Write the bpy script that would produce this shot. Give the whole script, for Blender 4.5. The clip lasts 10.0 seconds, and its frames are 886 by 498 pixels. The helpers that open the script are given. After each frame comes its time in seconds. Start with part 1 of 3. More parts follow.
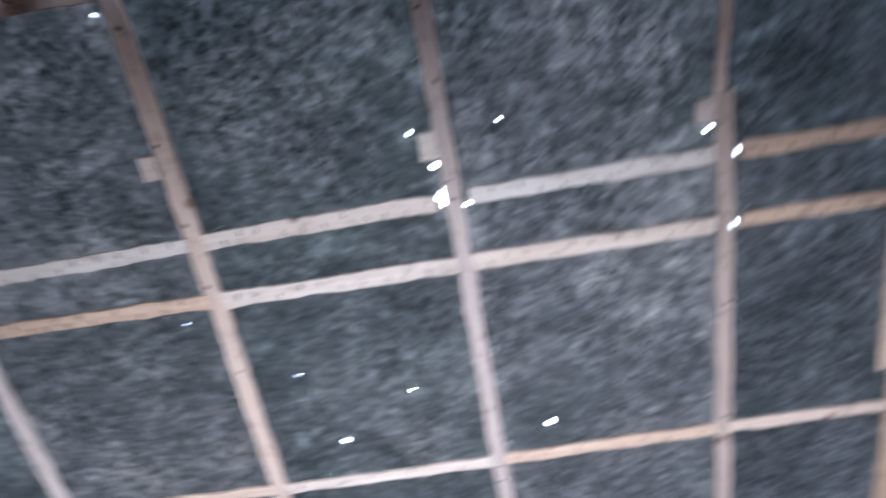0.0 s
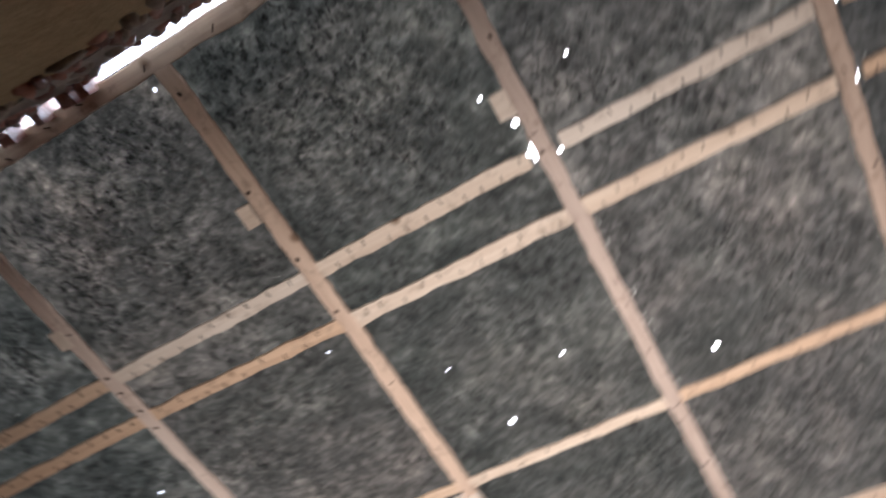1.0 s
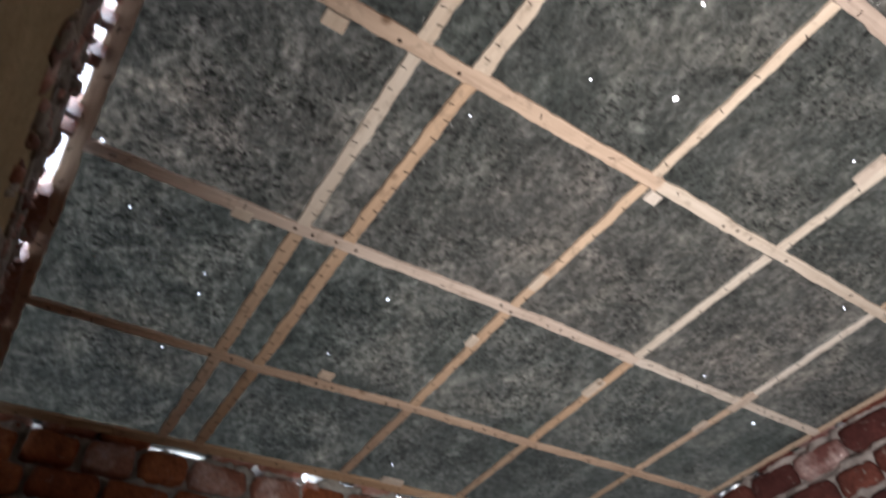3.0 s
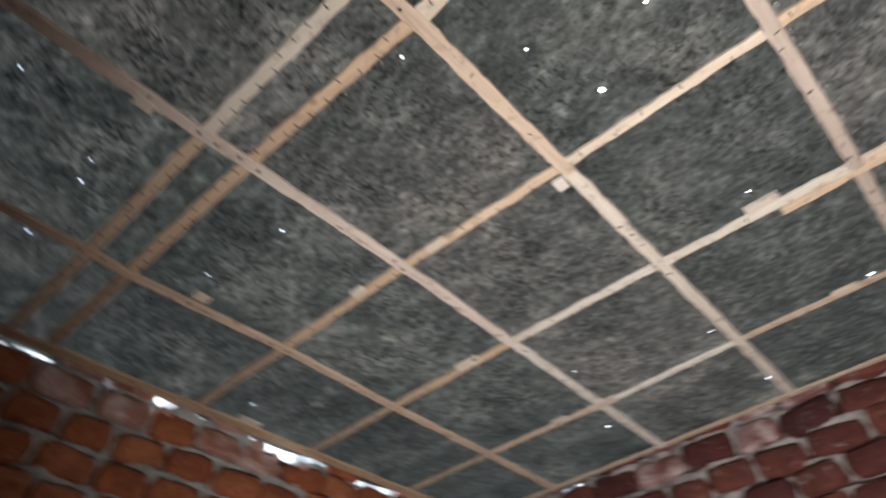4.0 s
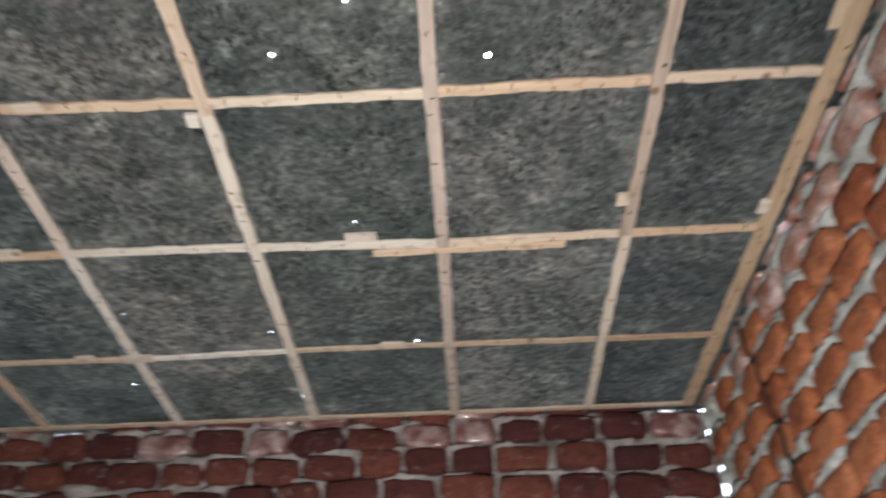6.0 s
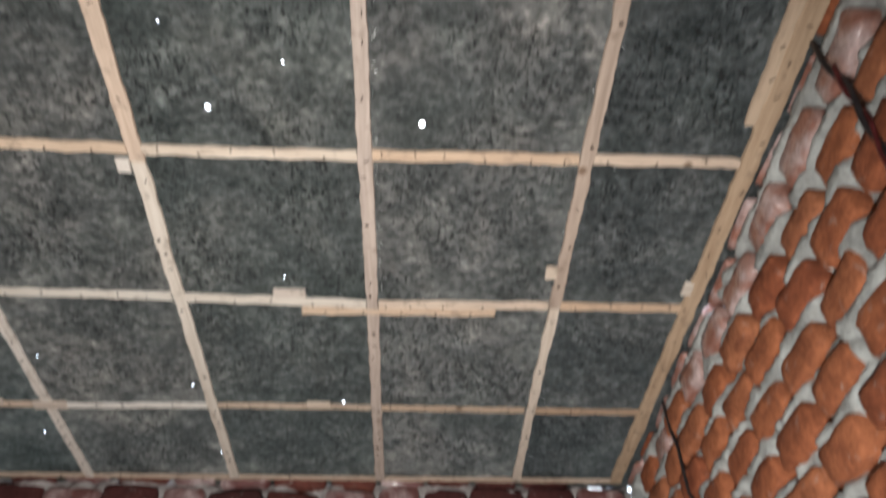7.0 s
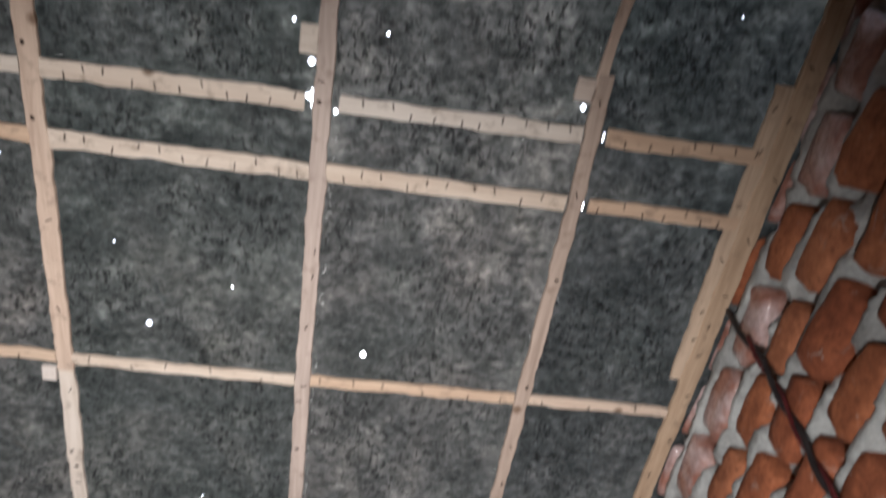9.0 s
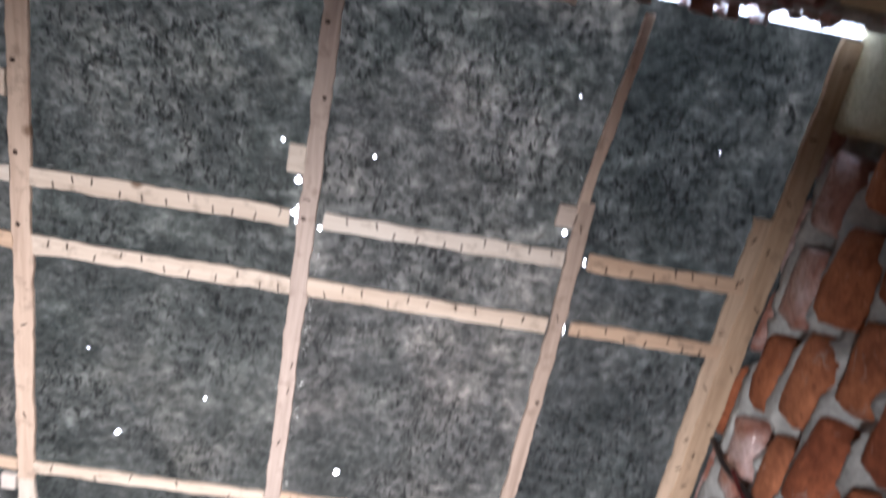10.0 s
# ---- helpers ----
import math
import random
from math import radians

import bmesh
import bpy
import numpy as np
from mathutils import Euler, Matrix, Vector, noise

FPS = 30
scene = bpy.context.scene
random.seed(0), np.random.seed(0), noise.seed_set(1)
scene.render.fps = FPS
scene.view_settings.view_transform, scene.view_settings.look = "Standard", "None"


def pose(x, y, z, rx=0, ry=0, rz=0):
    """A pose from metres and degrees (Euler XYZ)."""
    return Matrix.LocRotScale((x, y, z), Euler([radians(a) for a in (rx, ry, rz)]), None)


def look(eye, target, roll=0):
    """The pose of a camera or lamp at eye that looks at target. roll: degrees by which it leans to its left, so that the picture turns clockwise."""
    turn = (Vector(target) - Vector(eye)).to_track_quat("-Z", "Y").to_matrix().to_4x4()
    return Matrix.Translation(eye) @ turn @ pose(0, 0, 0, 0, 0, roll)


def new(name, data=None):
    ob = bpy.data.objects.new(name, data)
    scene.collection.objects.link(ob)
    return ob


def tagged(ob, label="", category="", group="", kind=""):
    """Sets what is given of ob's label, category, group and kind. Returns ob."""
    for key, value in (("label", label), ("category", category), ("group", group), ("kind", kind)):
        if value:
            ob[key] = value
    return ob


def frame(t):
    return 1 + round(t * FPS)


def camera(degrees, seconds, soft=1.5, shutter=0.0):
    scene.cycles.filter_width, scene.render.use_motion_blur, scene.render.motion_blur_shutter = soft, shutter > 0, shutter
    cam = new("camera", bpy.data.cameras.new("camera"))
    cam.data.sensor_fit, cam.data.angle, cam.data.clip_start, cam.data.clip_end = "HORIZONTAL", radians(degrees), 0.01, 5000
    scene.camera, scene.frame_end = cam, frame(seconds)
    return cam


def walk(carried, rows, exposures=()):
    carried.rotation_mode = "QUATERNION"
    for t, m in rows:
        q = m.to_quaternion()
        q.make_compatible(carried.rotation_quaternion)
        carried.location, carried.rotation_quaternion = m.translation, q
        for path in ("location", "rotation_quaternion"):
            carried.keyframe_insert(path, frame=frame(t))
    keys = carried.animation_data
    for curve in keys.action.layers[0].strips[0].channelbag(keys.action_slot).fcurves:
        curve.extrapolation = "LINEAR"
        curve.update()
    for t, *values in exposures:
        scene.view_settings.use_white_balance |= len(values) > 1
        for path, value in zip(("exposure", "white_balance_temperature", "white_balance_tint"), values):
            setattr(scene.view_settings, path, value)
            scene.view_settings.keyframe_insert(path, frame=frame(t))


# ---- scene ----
cam = camera(65.57, 10.0, soft=2.1, shutter=1.2)
PATH = [
    (0.0, 0.0577, -0.2099, 1.3816, 155.71, 0.25, 9.77),
    (0.1, 0.0494, -0.1934, 1.3863, 155.45, -0.65, 11.61),
    (0.5, 0.0640, -0.1809, 1.4080, 155.58, -2.10, 15.92),
    (0.7, 0.0825, -0.1650, 1.3994, 155.88, -1.28, 22.72),
    (1.0, 0.0378, -0.1734, 1.4147, 154.21, -0.48, 29.35),
    (1.2, 0.0101, -0.1762, 1.3933, 153.06, 1.60, 32.73),
    (1.5, 0.0024, -0.1648, 1.4005, 150.83, 0.91, 35.74),
    (2.0, 0.0014, -0.1712, 1.4397, 143.63, 1.30, 43.50),
    (2.5, -0.0363, -0.1556, 1.3955, 141.09, 3.16, 52.40),
    (2.7, -0.0354, -0.1677, 1.4256, 137.98, 5.01, 56.53),
    (3.8, -0.0621, -0.0933, 1.3457, 134.10, 2.31, 47.47),
    (4.0, -0.0781, -0.0902, 1.3555, 133.92, 2.24, 42.18),
    (4.5, -0.0639, -0.0684, 1.3231, 131.91, 0.56, 36.39),
    (5.0, -0.0521, -0.0331, 1.2933, 133.85, -1.99, 22.84),
    (5.5, 0.0099, 0.0099, 1.3099, 133.73, -0.71, 10.66),
    (5.7, 0.0373, 0.0220, 1.3129, 132.48, 0.13, 7.10),
    (6.8, 0.0983, 0.0385, 1.2751, 136.61, 1.47, -2.40),
    (7.0, 0.1513, 0.0232, 1.3085, 137.91, 0.47, -2.12),
    (7.5, 0.1166, -0.0172, 1.3162, 142.11, 0.42, -2.85),
    (8.0, 0.1428, -0.0593, 1.3531, 145.25, 0.36, -4.82),
    (8.5, 0.1513, -0.0832, 1.3504, 149.11, 1.00, -6.51),
    (9.0, 0.1389, -0.1094, 1.3592, 152.61, 2.17, -8.47),
    (9.5, 0.1555, -0.1562, 1.3735, 155.84, 2.19, -8.88),
    (10.0, 0.1647, -0.1733, 1.3900, 159.95, 1.64, -10.47),
]
# stops, kelvin and tint along the way: the first moments are bluer
LIGHTING = ((0.0, 3.98, 4600, 10), (0.5, 3.84, 5500, 11), (1.0, 3.74, 5800, 12), (2.0, 3.60, 6050, 13), (2.7, 3.76, 5900, 10), (4.0, 3.70, 5650, 4),
            (5.5, 3.58, 5500, 2), (7.0, 3.58, 5550, 3), (8.5, 3.45, 5450, 6), (9.5, 3.84, 5400, 9), (10.0, 4.18, 5350, 11))
walk(cam, [(t, pose(*row)) for t, *row in PATH], exposures=LIGHTING)

# ---- world, sun and light ----
world = bpy.data.worlds.new("sky")
scene.world = world
world.use_nodes = True
wn = world.node_tree.nodes
sky = wn.new("ShaderNodeTexSky")
sky.sky_type = "NISHITA"
sky.sun_disc = False
sky.sun_elevation = radians(59)
sky.sun_rotation = radians(11)
sky.dust_density = 5.0
haze = wn.new("ShaderNodeHueSaturation")
haze.inputs["Saturation"].default_value = 0.4
world.node_tree.links.new(sky.outputs[0], haze.inputs["Color"])
world.node_tree.links.new(haze.outputs[0], wn["Background"].inputs[0])
wn["Background"].inputs[1].default_value = 0.08
SUN_DIR = Vector((0.10, 0.50, 0.86))
sun = new("sun", bpy.data.lights.new("sun", "SUN"))
sun.data.energy, sun.data.angle, sun.data.color = 1.0, radians(20), (1.0, 0.97, 0.93)
sun.matrix_world = look(SUN_DIR * 10, (0, 0, 0))
# added fixed spot for the filmer's moving phone light: only lamp in closed room
torch_stand_in = new("torch_stand_in", bpy.data.lights.new("torch_stand_in", "SPOT"))
torch_stand_in.data.energy, torch_stand_in.data.color, torch_stand_in.data.shadow_soft_size = 29.0, (1.0, 0.85, 0.725), 0.006
torch_stand_in.data.spot_size, torch_stand_in.data.spot_blend = radians(132), 1.0
torch_stand_in.matrix_world = look((-0.06, 0.12, 0.84), (-0.24, 2.8, 2.80))

# ---- measures of the room ----
XL, XR, YB, YF = -2.40, 1.062, 2.70, -0.278
SKEW = 0.035         # the wall on the -x side leans in plan
ZB = 2.80            # lower face of the battens
ZC = 2.814           # lower face of the ceiling boards
COURSE = 0.124
LONG = (-1.794, -1.202, -0.6, 0.0, 0.582)
CROSS = (0.309, 0.468, 1.05, 1.604, 2.176)
PLASTER_TOP = 2.50
# how far each crossing of the strips strays from the grid, in millimetres: along x and along y, one row a long strip
STRAY_X = ((-11, -20, 5, -1, 9), (0, 5, 14, 6, 0), (6, 9, 4, -2, -5), (-1, -1, -2, 0, -3), (5, 6, -1, -5, -14))
STRAY_Y = ((26, -2, -5, -6, 3), (15, -9, -16, -13, 11), (7, -2, -1, -5, -3), (2, 1, 2, 12, -2), (-4, 1, -4, 4, 4))


# ---- materials ----
def material(name, rough=0.85, metal=0.0):
    m = bpy.data.materials.new(name)
    m.use_nodes = True
    nt = m.node_tree
    b = nt.nodes["Principled BSDF"]
    b.inputs["Roughness"].default_value = rough
    b.inputs["Metallic"].default_value = metal
    b.inputs["Specular IOR Level"].default_value = 0.3
    return m, nt, b


def add(nt, kind, **values):
    n = nt.nodes.new(kind)
    for k, v in values.items():
        n.inputs[k].default_value = v
    return n


def ramp(nt, fac, *stops):
    r = nt.nodes.new("ShaderNodeValToRGB")
    el = r.color_ramp.elements
    while len(el) < len(stops):
        el.new(0.5)
    for e, (p, c) in zip(el, stops):
        e.position, e.color = p, (*c, 1)
    nt.links.new(fac, r.inputs[0])
    return r.outputs[0]


def mix(nt, a, b, fac, how="MIX"):
    n = nt.nodes.new("ShaderNodeMix")
    n.data_type, n.blend_type = "RGBA", how
    for sock, v in ((n.inputs[0], fac), (n.inputs[6], a), (n.inputs[7], b)):
        if isinstance(v, (int, float)):
            sock.default_value = v
        elif isinstance(v, tuple):
            sock.default_value = (*v, 1)
        else:
            nt.links.new(v, sock)
    return n.outputs[2]


def coords(nt, scale=(1, 1, 1), rot=(0, 0, 0), own=False):
    t = nt.nodes.new("ShaderNodeTexCoord")
    g = nt.nodes.new("ShaderNodeNewGeometry")
    m = nt.nodes.new("ShaderNodeMapping")
    m.inputs["Scale"].default_value = scale
    m.inputs["Rotation"].default_value = rot
    nt.links.new(t.outputs["Object"] if own else g.outputs["Position"], m.inputs["Vector"])
    return m.outputs[0]


def noise_tex(nt, vec, scale, detail=4.0, rough=0.6, warp=0.0):
    n = add(nt, "ShaderNodeTexNoise", Scale=scale, Detail=detail, Roughness=rough, Distortion=warp)
    nt.links.new(vec, n.inputs["Vector"])
    return n.outputs["Fac"]


def bump(nt, b, height, strength=0.5, distance=0.004):
    n = add(nt, "ShaderNodeBump", Strength=strength, Distance=distance)
    nt.links.new(height, n.inputs["Height"])
    nt.links.new(n.outputs[0], b.inputs["Normal"])


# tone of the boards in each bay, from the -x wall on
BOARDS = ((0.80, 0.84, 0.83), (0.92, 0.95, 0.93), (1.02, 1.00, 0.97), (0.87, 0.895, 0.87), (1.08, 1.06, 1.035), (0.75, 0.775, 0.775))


def felt_material():
    """Dark grey pressed-fibre board with pale and black flecks."""
    m, nt, b = material("fibre_board", 0.75)
    vec = coords(nt, (1.0, 1.35, 1.0), (0, 0, radians(24)))
    fleck = noise_tex(nt, vec, 36, 4, 0.62, 0.3)
    col = ramp(nt, fleck, (0.28, (0.028, 0.029, 0.028)), (0.43, (0.062, 0.064, 0.061)), (0.57, (0.094, 0.093, 0.090)), (0.74, (0.155, 0.152, 0.146)))
    patch = noise_tex(nt, coords(nt), 2.6, 5, 0.62, 0.5)
    col = mix(nt, col, ramp(nt, patch, (0.32, (0.66, 0.70, 0.69)), (0.5, (1.0, 0.99, 0.98)), (0.68, (1.34, 1.26, 1.22))), 1.0, "MULTIPLY")
    cloud = noise_tex(nt, coords(nt), 9, 5, 0.65, 0.8)
    col = mix(nt, col, ramp(nt, cloud, (0.33, (0.5, 0.53, 0.52)), (0.66, (1.5, 1.48, 1.45))), 0.5, "MULTIPLY")
    chip = noise_tex(nt, coords(nt, (1.5, 0.8, 1.0), (0, 0, radians(-35))), 62, 3, 0.55, 0.4)
    where = noise_tex(nt, coords(nt), 4.2, 3, 0.5)
    dark = mix(nt, ramp(nt, chip, (0.36, (0.85, 0.85, 0.85)), (0.47, (0, 0, 0))), ramp(nt, where, (0.40, (0.2, 0.2, 0.2)), (0.56, (1, 1, 1))), 1.0, "MULTIPLY")
    col = mix(nt, col, (0.012, 0.012, 0.012), dark)
    scuff = noise_tex(nt, coords(nt, (1, 1, 1), (0, 0, radians(15))), 6.5, 6, 0.68, 0.8)
    col = mix(nt, col, ramp(nt, scuff, (0.46, (1, 1, 1)), (0.70, (1.5, 1.48, 1.44))), 1.0, "MULTIPLY")
    strand = noise_tex(nt, coords(nt, (1.0, 1.0, 1.0), (0, 0, radians(50))), 30, 3, 0.55, 2.2)
    lines = ramp(nt, strand, (0.46, (0, 0, 0)), (0.5, (0.16, 0.16, 0.16)), (0.54, (0, 0, 0)))
    col = mix(nt, col, (0.24, 0.238, 0.23), lines)
    # each bay between the long strips has its own tone
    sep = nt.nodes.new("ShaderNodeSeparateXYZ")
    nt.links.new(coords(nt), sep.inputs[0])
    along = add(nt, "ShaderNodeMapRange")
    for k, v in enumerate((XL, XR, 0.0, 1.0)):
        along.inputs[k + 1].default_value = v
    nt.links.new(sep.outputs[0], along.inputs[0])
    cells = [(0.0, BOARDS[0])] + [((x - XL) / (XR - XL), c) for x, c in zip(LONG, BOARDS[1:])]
    bay_tone = ramp(nt, along.outputs[0], *cells)
    bay_tone.node.color_ramp.interpolation = "CONSTANT"
    col = mix(nt, col, bay_tone, 1.0, "MULTIPLY")
    nt.links.new(col, b.inputs["Base Color"])
    bump(nt, b, fleck, 0.22, 0.004)
    return m


def wood_material(name, pale, dark, along):
    """Raw sawn softwood: fine grain along the strip, knots and grey dirt."""
    m, nt, b = material(name, 0.7)
    info = nt.nodes.new("ShaderNodeObjectInfo")
    sc = (4, 60, 60) if along == "x" else (60, 4, 60)
    grain = noise_tex(nt, coords(nt, sc), 1.0, 5, 0.6, 0.3)
    col = ramp(nt, grain, (0.3, dark), (0.62, pale))
    tone = ramp(nt, info.outputs["Random"], (0.0, (0.95, 0.84, 0.72)), (0.35, (1.0, 0.94, 0.86)), (0.6, (1.0, 0.97, 0.92)), (0.8, (1.1, 1.1, 1.1)), (1.0, (0.84, 0.74, 0.66)))
    col = mix(nt, col, tone, 1.0, "MULTIPLY")
    dirt = noise_tex(nt, coords(nt), 22, 5, 0.65)
    col = mix(nt, col, (0.20, 0.15, 0.11), ramp(nt, dirt, (0.56, (0, 0, 0)), (0.74, (0.7, 0.7, 0.7))))
    knot = add(nt, "ShaderNodeTexVoronoi", Scale=7.0)
    nt.links.new(coords(nt), knot.inputs["Vector"])
    col = mix(nt, col, (0.13, 0.075, 0.04), ramp(nt, knot.outputs["Distance"], (0.05, (0.8, 0.8, 0.8)), (0.12, (0, 0, 0))))
    nt.links.new(col, b.inputs["Base Color"])
    bump(nt, b, grain, 0.35, 0.002)
    return m


def brick_material(name, low, mid, high):
    """Burnt clay with pits, soot and smears of cement."""
    m, nt, b = material(name, 0.88)
    info = nt.nodes.new("ShaderNodeObjectInfo")
    vec = coords(nt)
    col = ramp(nt, info.outputs["Random"], (0.0, low), (0.45, mid), (1.0, high))
    fine = noise_tex(nt, vec, 60, 6, 0.7)
    col = mix(nt, col, ramp(nt, fine, (0.3, (0.55, 0.5, 0.48)), (0.7, (1.3, 1.3, 1.3))), 0.8, "MULTIPLY")
    blotch = noise_tex(nt, vec, 13, 5, 0.65, 0.5)
    col = mix(nt, col, ramp(nt, blotch, (0.32, (0.5, 0.42, 0.42)), (0.6, (1.1, 1.08, 1.05))), 0.8, "MULTIPLY")
    smear = noise_tex(nt, vec, 19, 6, 0.7, 1.0)
    col = mix(nt, col, (0.40, 0.38, 0.35), ramp(nt, smear, (0.60, (0, 0, 0)), (0.75, (0.75, 0.75, 0.75))))
    pits = add(nt, "ShaderNodeTexVoronoi", Scale=70.0)
    nt.links.new(vec, pits.inputs["Vector"])
    col = mix(nt, col, (0.05, 0.02, 0.015), ramp(nt, pits.outputs["Distance"], (0.08, (0.7, 0.7, 0.7)), (0.2, (0, 0, 0))))
    nt.links.new(col, b.inputs["Base Color"])
    bump(nt, b, mix(nt, fine, pits.outputs["Distance"], 0.35), 0.6, 0.004)
    return m


def sheen_smear_material(name, clay, most):
    """Thin pale cement smears on brick, a little shiny; daylight sheen painted in."""
    m, nt, b = material(name, 0.5)
    vec = coords(nt)
    sheen_wash = noise_tex(nt, vec, 11, 4, 0.55, 0.3)
    fine = noise_tex(nt, vec, 70, 5, 0.7)
    col = mix(nt, clay, (0.74, 0.64, 0.63), ramp(nt, sheen_wash, (0.44, (0.05, 0.05, 0.05)), (0.64, (most, most, most))))
    col = mix(nt, col, ramp(nt, fine, (0.3, (0.5, 0.47, 0.47)), (0.7, (1.2, 1.2, 1.2))), 0.8, "MULTIPLY")
    nt.links.new(col, b.inputs["Base Color"])
    nt.links.new(ramp(nt, sheen_wash, (0.4, (0.5, 0.5, 0.5)), (0.58, (0.14, 0.14, 0.14))), b.inputs["Roughness"])
    b.inputs["Specular IOR Level"].default_value = 0.5
    b.inputs["Coat Weight"].default_value = 0.6
    b.inputs["Coat Roughness"].default_value = 0.12
    bump(nt, b, mix(nt, fine, sheen_wash, 0.6), 0.8, 0.010)
    return m


def mortar_material(name, pale, dark):
    m, nt, b = material(name, 0.92)
    vec = coords(nt)
    n1 = noise_tex(nt, vec, 90, 6, 0.75)
    n2 = noise_tex(nt, vec, 9, 5, 0.6, 0.4)
    lumps = noise_tex(nt, vec, 38, 4, 0.6, 0.6)
    col = mix(nt, ramp(nt, n2, (0.3, dark), (0.65, pale)), ramp(nt, n1, (0.3, (0.6, 0.6, 0.6)), (0.7, (1.2, 1.2, 1.2))), 0.8, "MULTIPLY")
    nt.links.new(col, b.inputs["Base Color"])
    bump(nt, b, mix(nt, n1, lumps, 0.7), 0.8, 0.012)
    return m


def plain_material(name, colour, rough=0.6, metal=0.0, var=0.4, scale=30):
    m, nt, b = material(name, rough, metal)
    n = noise_tex(nt, coords(nt), scale, 4, 0.6)
    c0 = tuple(c * (1 - var) for c in colour)
    c1 = tuple(min(1, c * (1 + var)) for c in colour)
    nt.links.new(ramp(nt, n, (0.3, c0), (0.7, c1)), b.inputs["Base Color"])
    bump(nt, b, n, 0.2, 0.002)
    return m


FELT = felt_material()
WOOD_X = wood_material("sawn_wood_cross", (0.61, 0.50, 0.40), (0.47, 0.37, 0.29), "x")
WOOD_PALE = wood_material("sawn_wood_pale", (0.66, 0.63, 0.59), (0.55, 0.50, 0.45), "x")
WOOD_PALE_Y = wood_material("sawn_wood_cream", (0.65, 0.60, 0.55), (0.52, 0.46, 0.40), "y")
WOOD_OCHRE = wood_material("sawn_wood_ochre", (0.50, 0.40, 0.30), (0.36, 0.27, 0.19), "y")
WOOD_DULL = wood_material("dull_wood_cross", (0.50, 0.40, 0.31), (0.34, 0.26, 0.20), "x")
WOOD_DULL_Y = wood_material("dull_wood_long", (0.55, 0.44, 0.33), (0.38, 0.29, 0.21), "y")
WOOD_ROSE = wood_material("weathered_wood_long", (0.45, 0.375, 0.325), (0.32, 0.26, 0.22), "y")
WOOD_Y = wood_material("sawn_wood_long", (0.61, 0.53, 0.47), (0.45, 0.37, 0.32), "y")
BRICK_WARM = brick_material("burnt_brick_orange", (0.27, 0.088, 0.040), (0.33, 0.120, 0.052), (0.37, 0.150, 0.072))
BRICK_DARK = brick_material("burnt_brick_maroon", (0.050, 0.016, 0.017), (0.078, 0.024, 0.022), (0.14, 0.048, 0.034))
SHEEN_SMEARED_WARM = sheen_smear_material("sheen_washed_orange", (0.30, 0.12, 0.075), 0.62)
SHEEN_SMEARED_DARK = sheen_smear_material("sheen_washed_maroon", (0.13, 0.034, 0.03), 0.55)
# pale pink that puts sunlight at the wall's gap into the brick colour
SUNLIT_PINK = sheen_smear_material("sunlit_pink_brick", (0.42, 0.2, 0.15), 0.85)
MORTAR = mortar_material("cement_mortar", (0.50, 0.51, 0.49), (0.22, 0.22, 0.21))
MORTAR_DARK = mortar_material("dark_mortar", (0.40, 0.37, 0.36), (0.12, 0.105, 0.10))
PLASTER = mortar_material("olive_plaster", (0.50, 0.45, 0.29), (0.40, 0.35, 0.22))
CONCRETE = mortar_material("earth_floor", (0.13, 0.11, 0.09), (0.08, 0.07, 0.055))
EARTH = mortar_material("bare_earth", (0.22, 0.18, 0.14), (0.15, 0.12, 0.09))
IRON = plain_material("rusty_iron", (0.05, 0.035, 0.028), 0.5, 0.6)
CABLE = plain_material("black_cable_sheath", (0.022, 0.018, 0.018), 0.4)
CABLE_RED = plain_material("dark_red_tape", (0.07, 0.012, 0.012), 0.45)
FIBRE = plain_material("pale_fibre", (0.6, 0.6, 0.58), 0.5)


# ---- helpers for things ----
def mesh_of(name, bm, mat):
    me = bpy.data.meshes.new(name)
    bm.normal_update()
    bm.to_mesh(me)
    bm.free()
    me.materials.append(mat)
    return me


def part(name, bm, mat, parent=None, label="", smooth=False):
    me = mesh_of(name, bm, mat)
    if smooth:
        me.polygons.foreach_set("use_smooth", [True] * len(me.polygons))
    ob = new(name, me)
    ob.parent = parent
    return tagged(ob, label)


def box(bm, lo, hi):
    r = bmesh.ops.create_cube(bm, size=1)
    for v in r["verts"]:
        v.co = Vector([l + (h - l) * (c + 0.5) for l, h, c in zip(lo, hi, v.co)])
    return r["verts"]


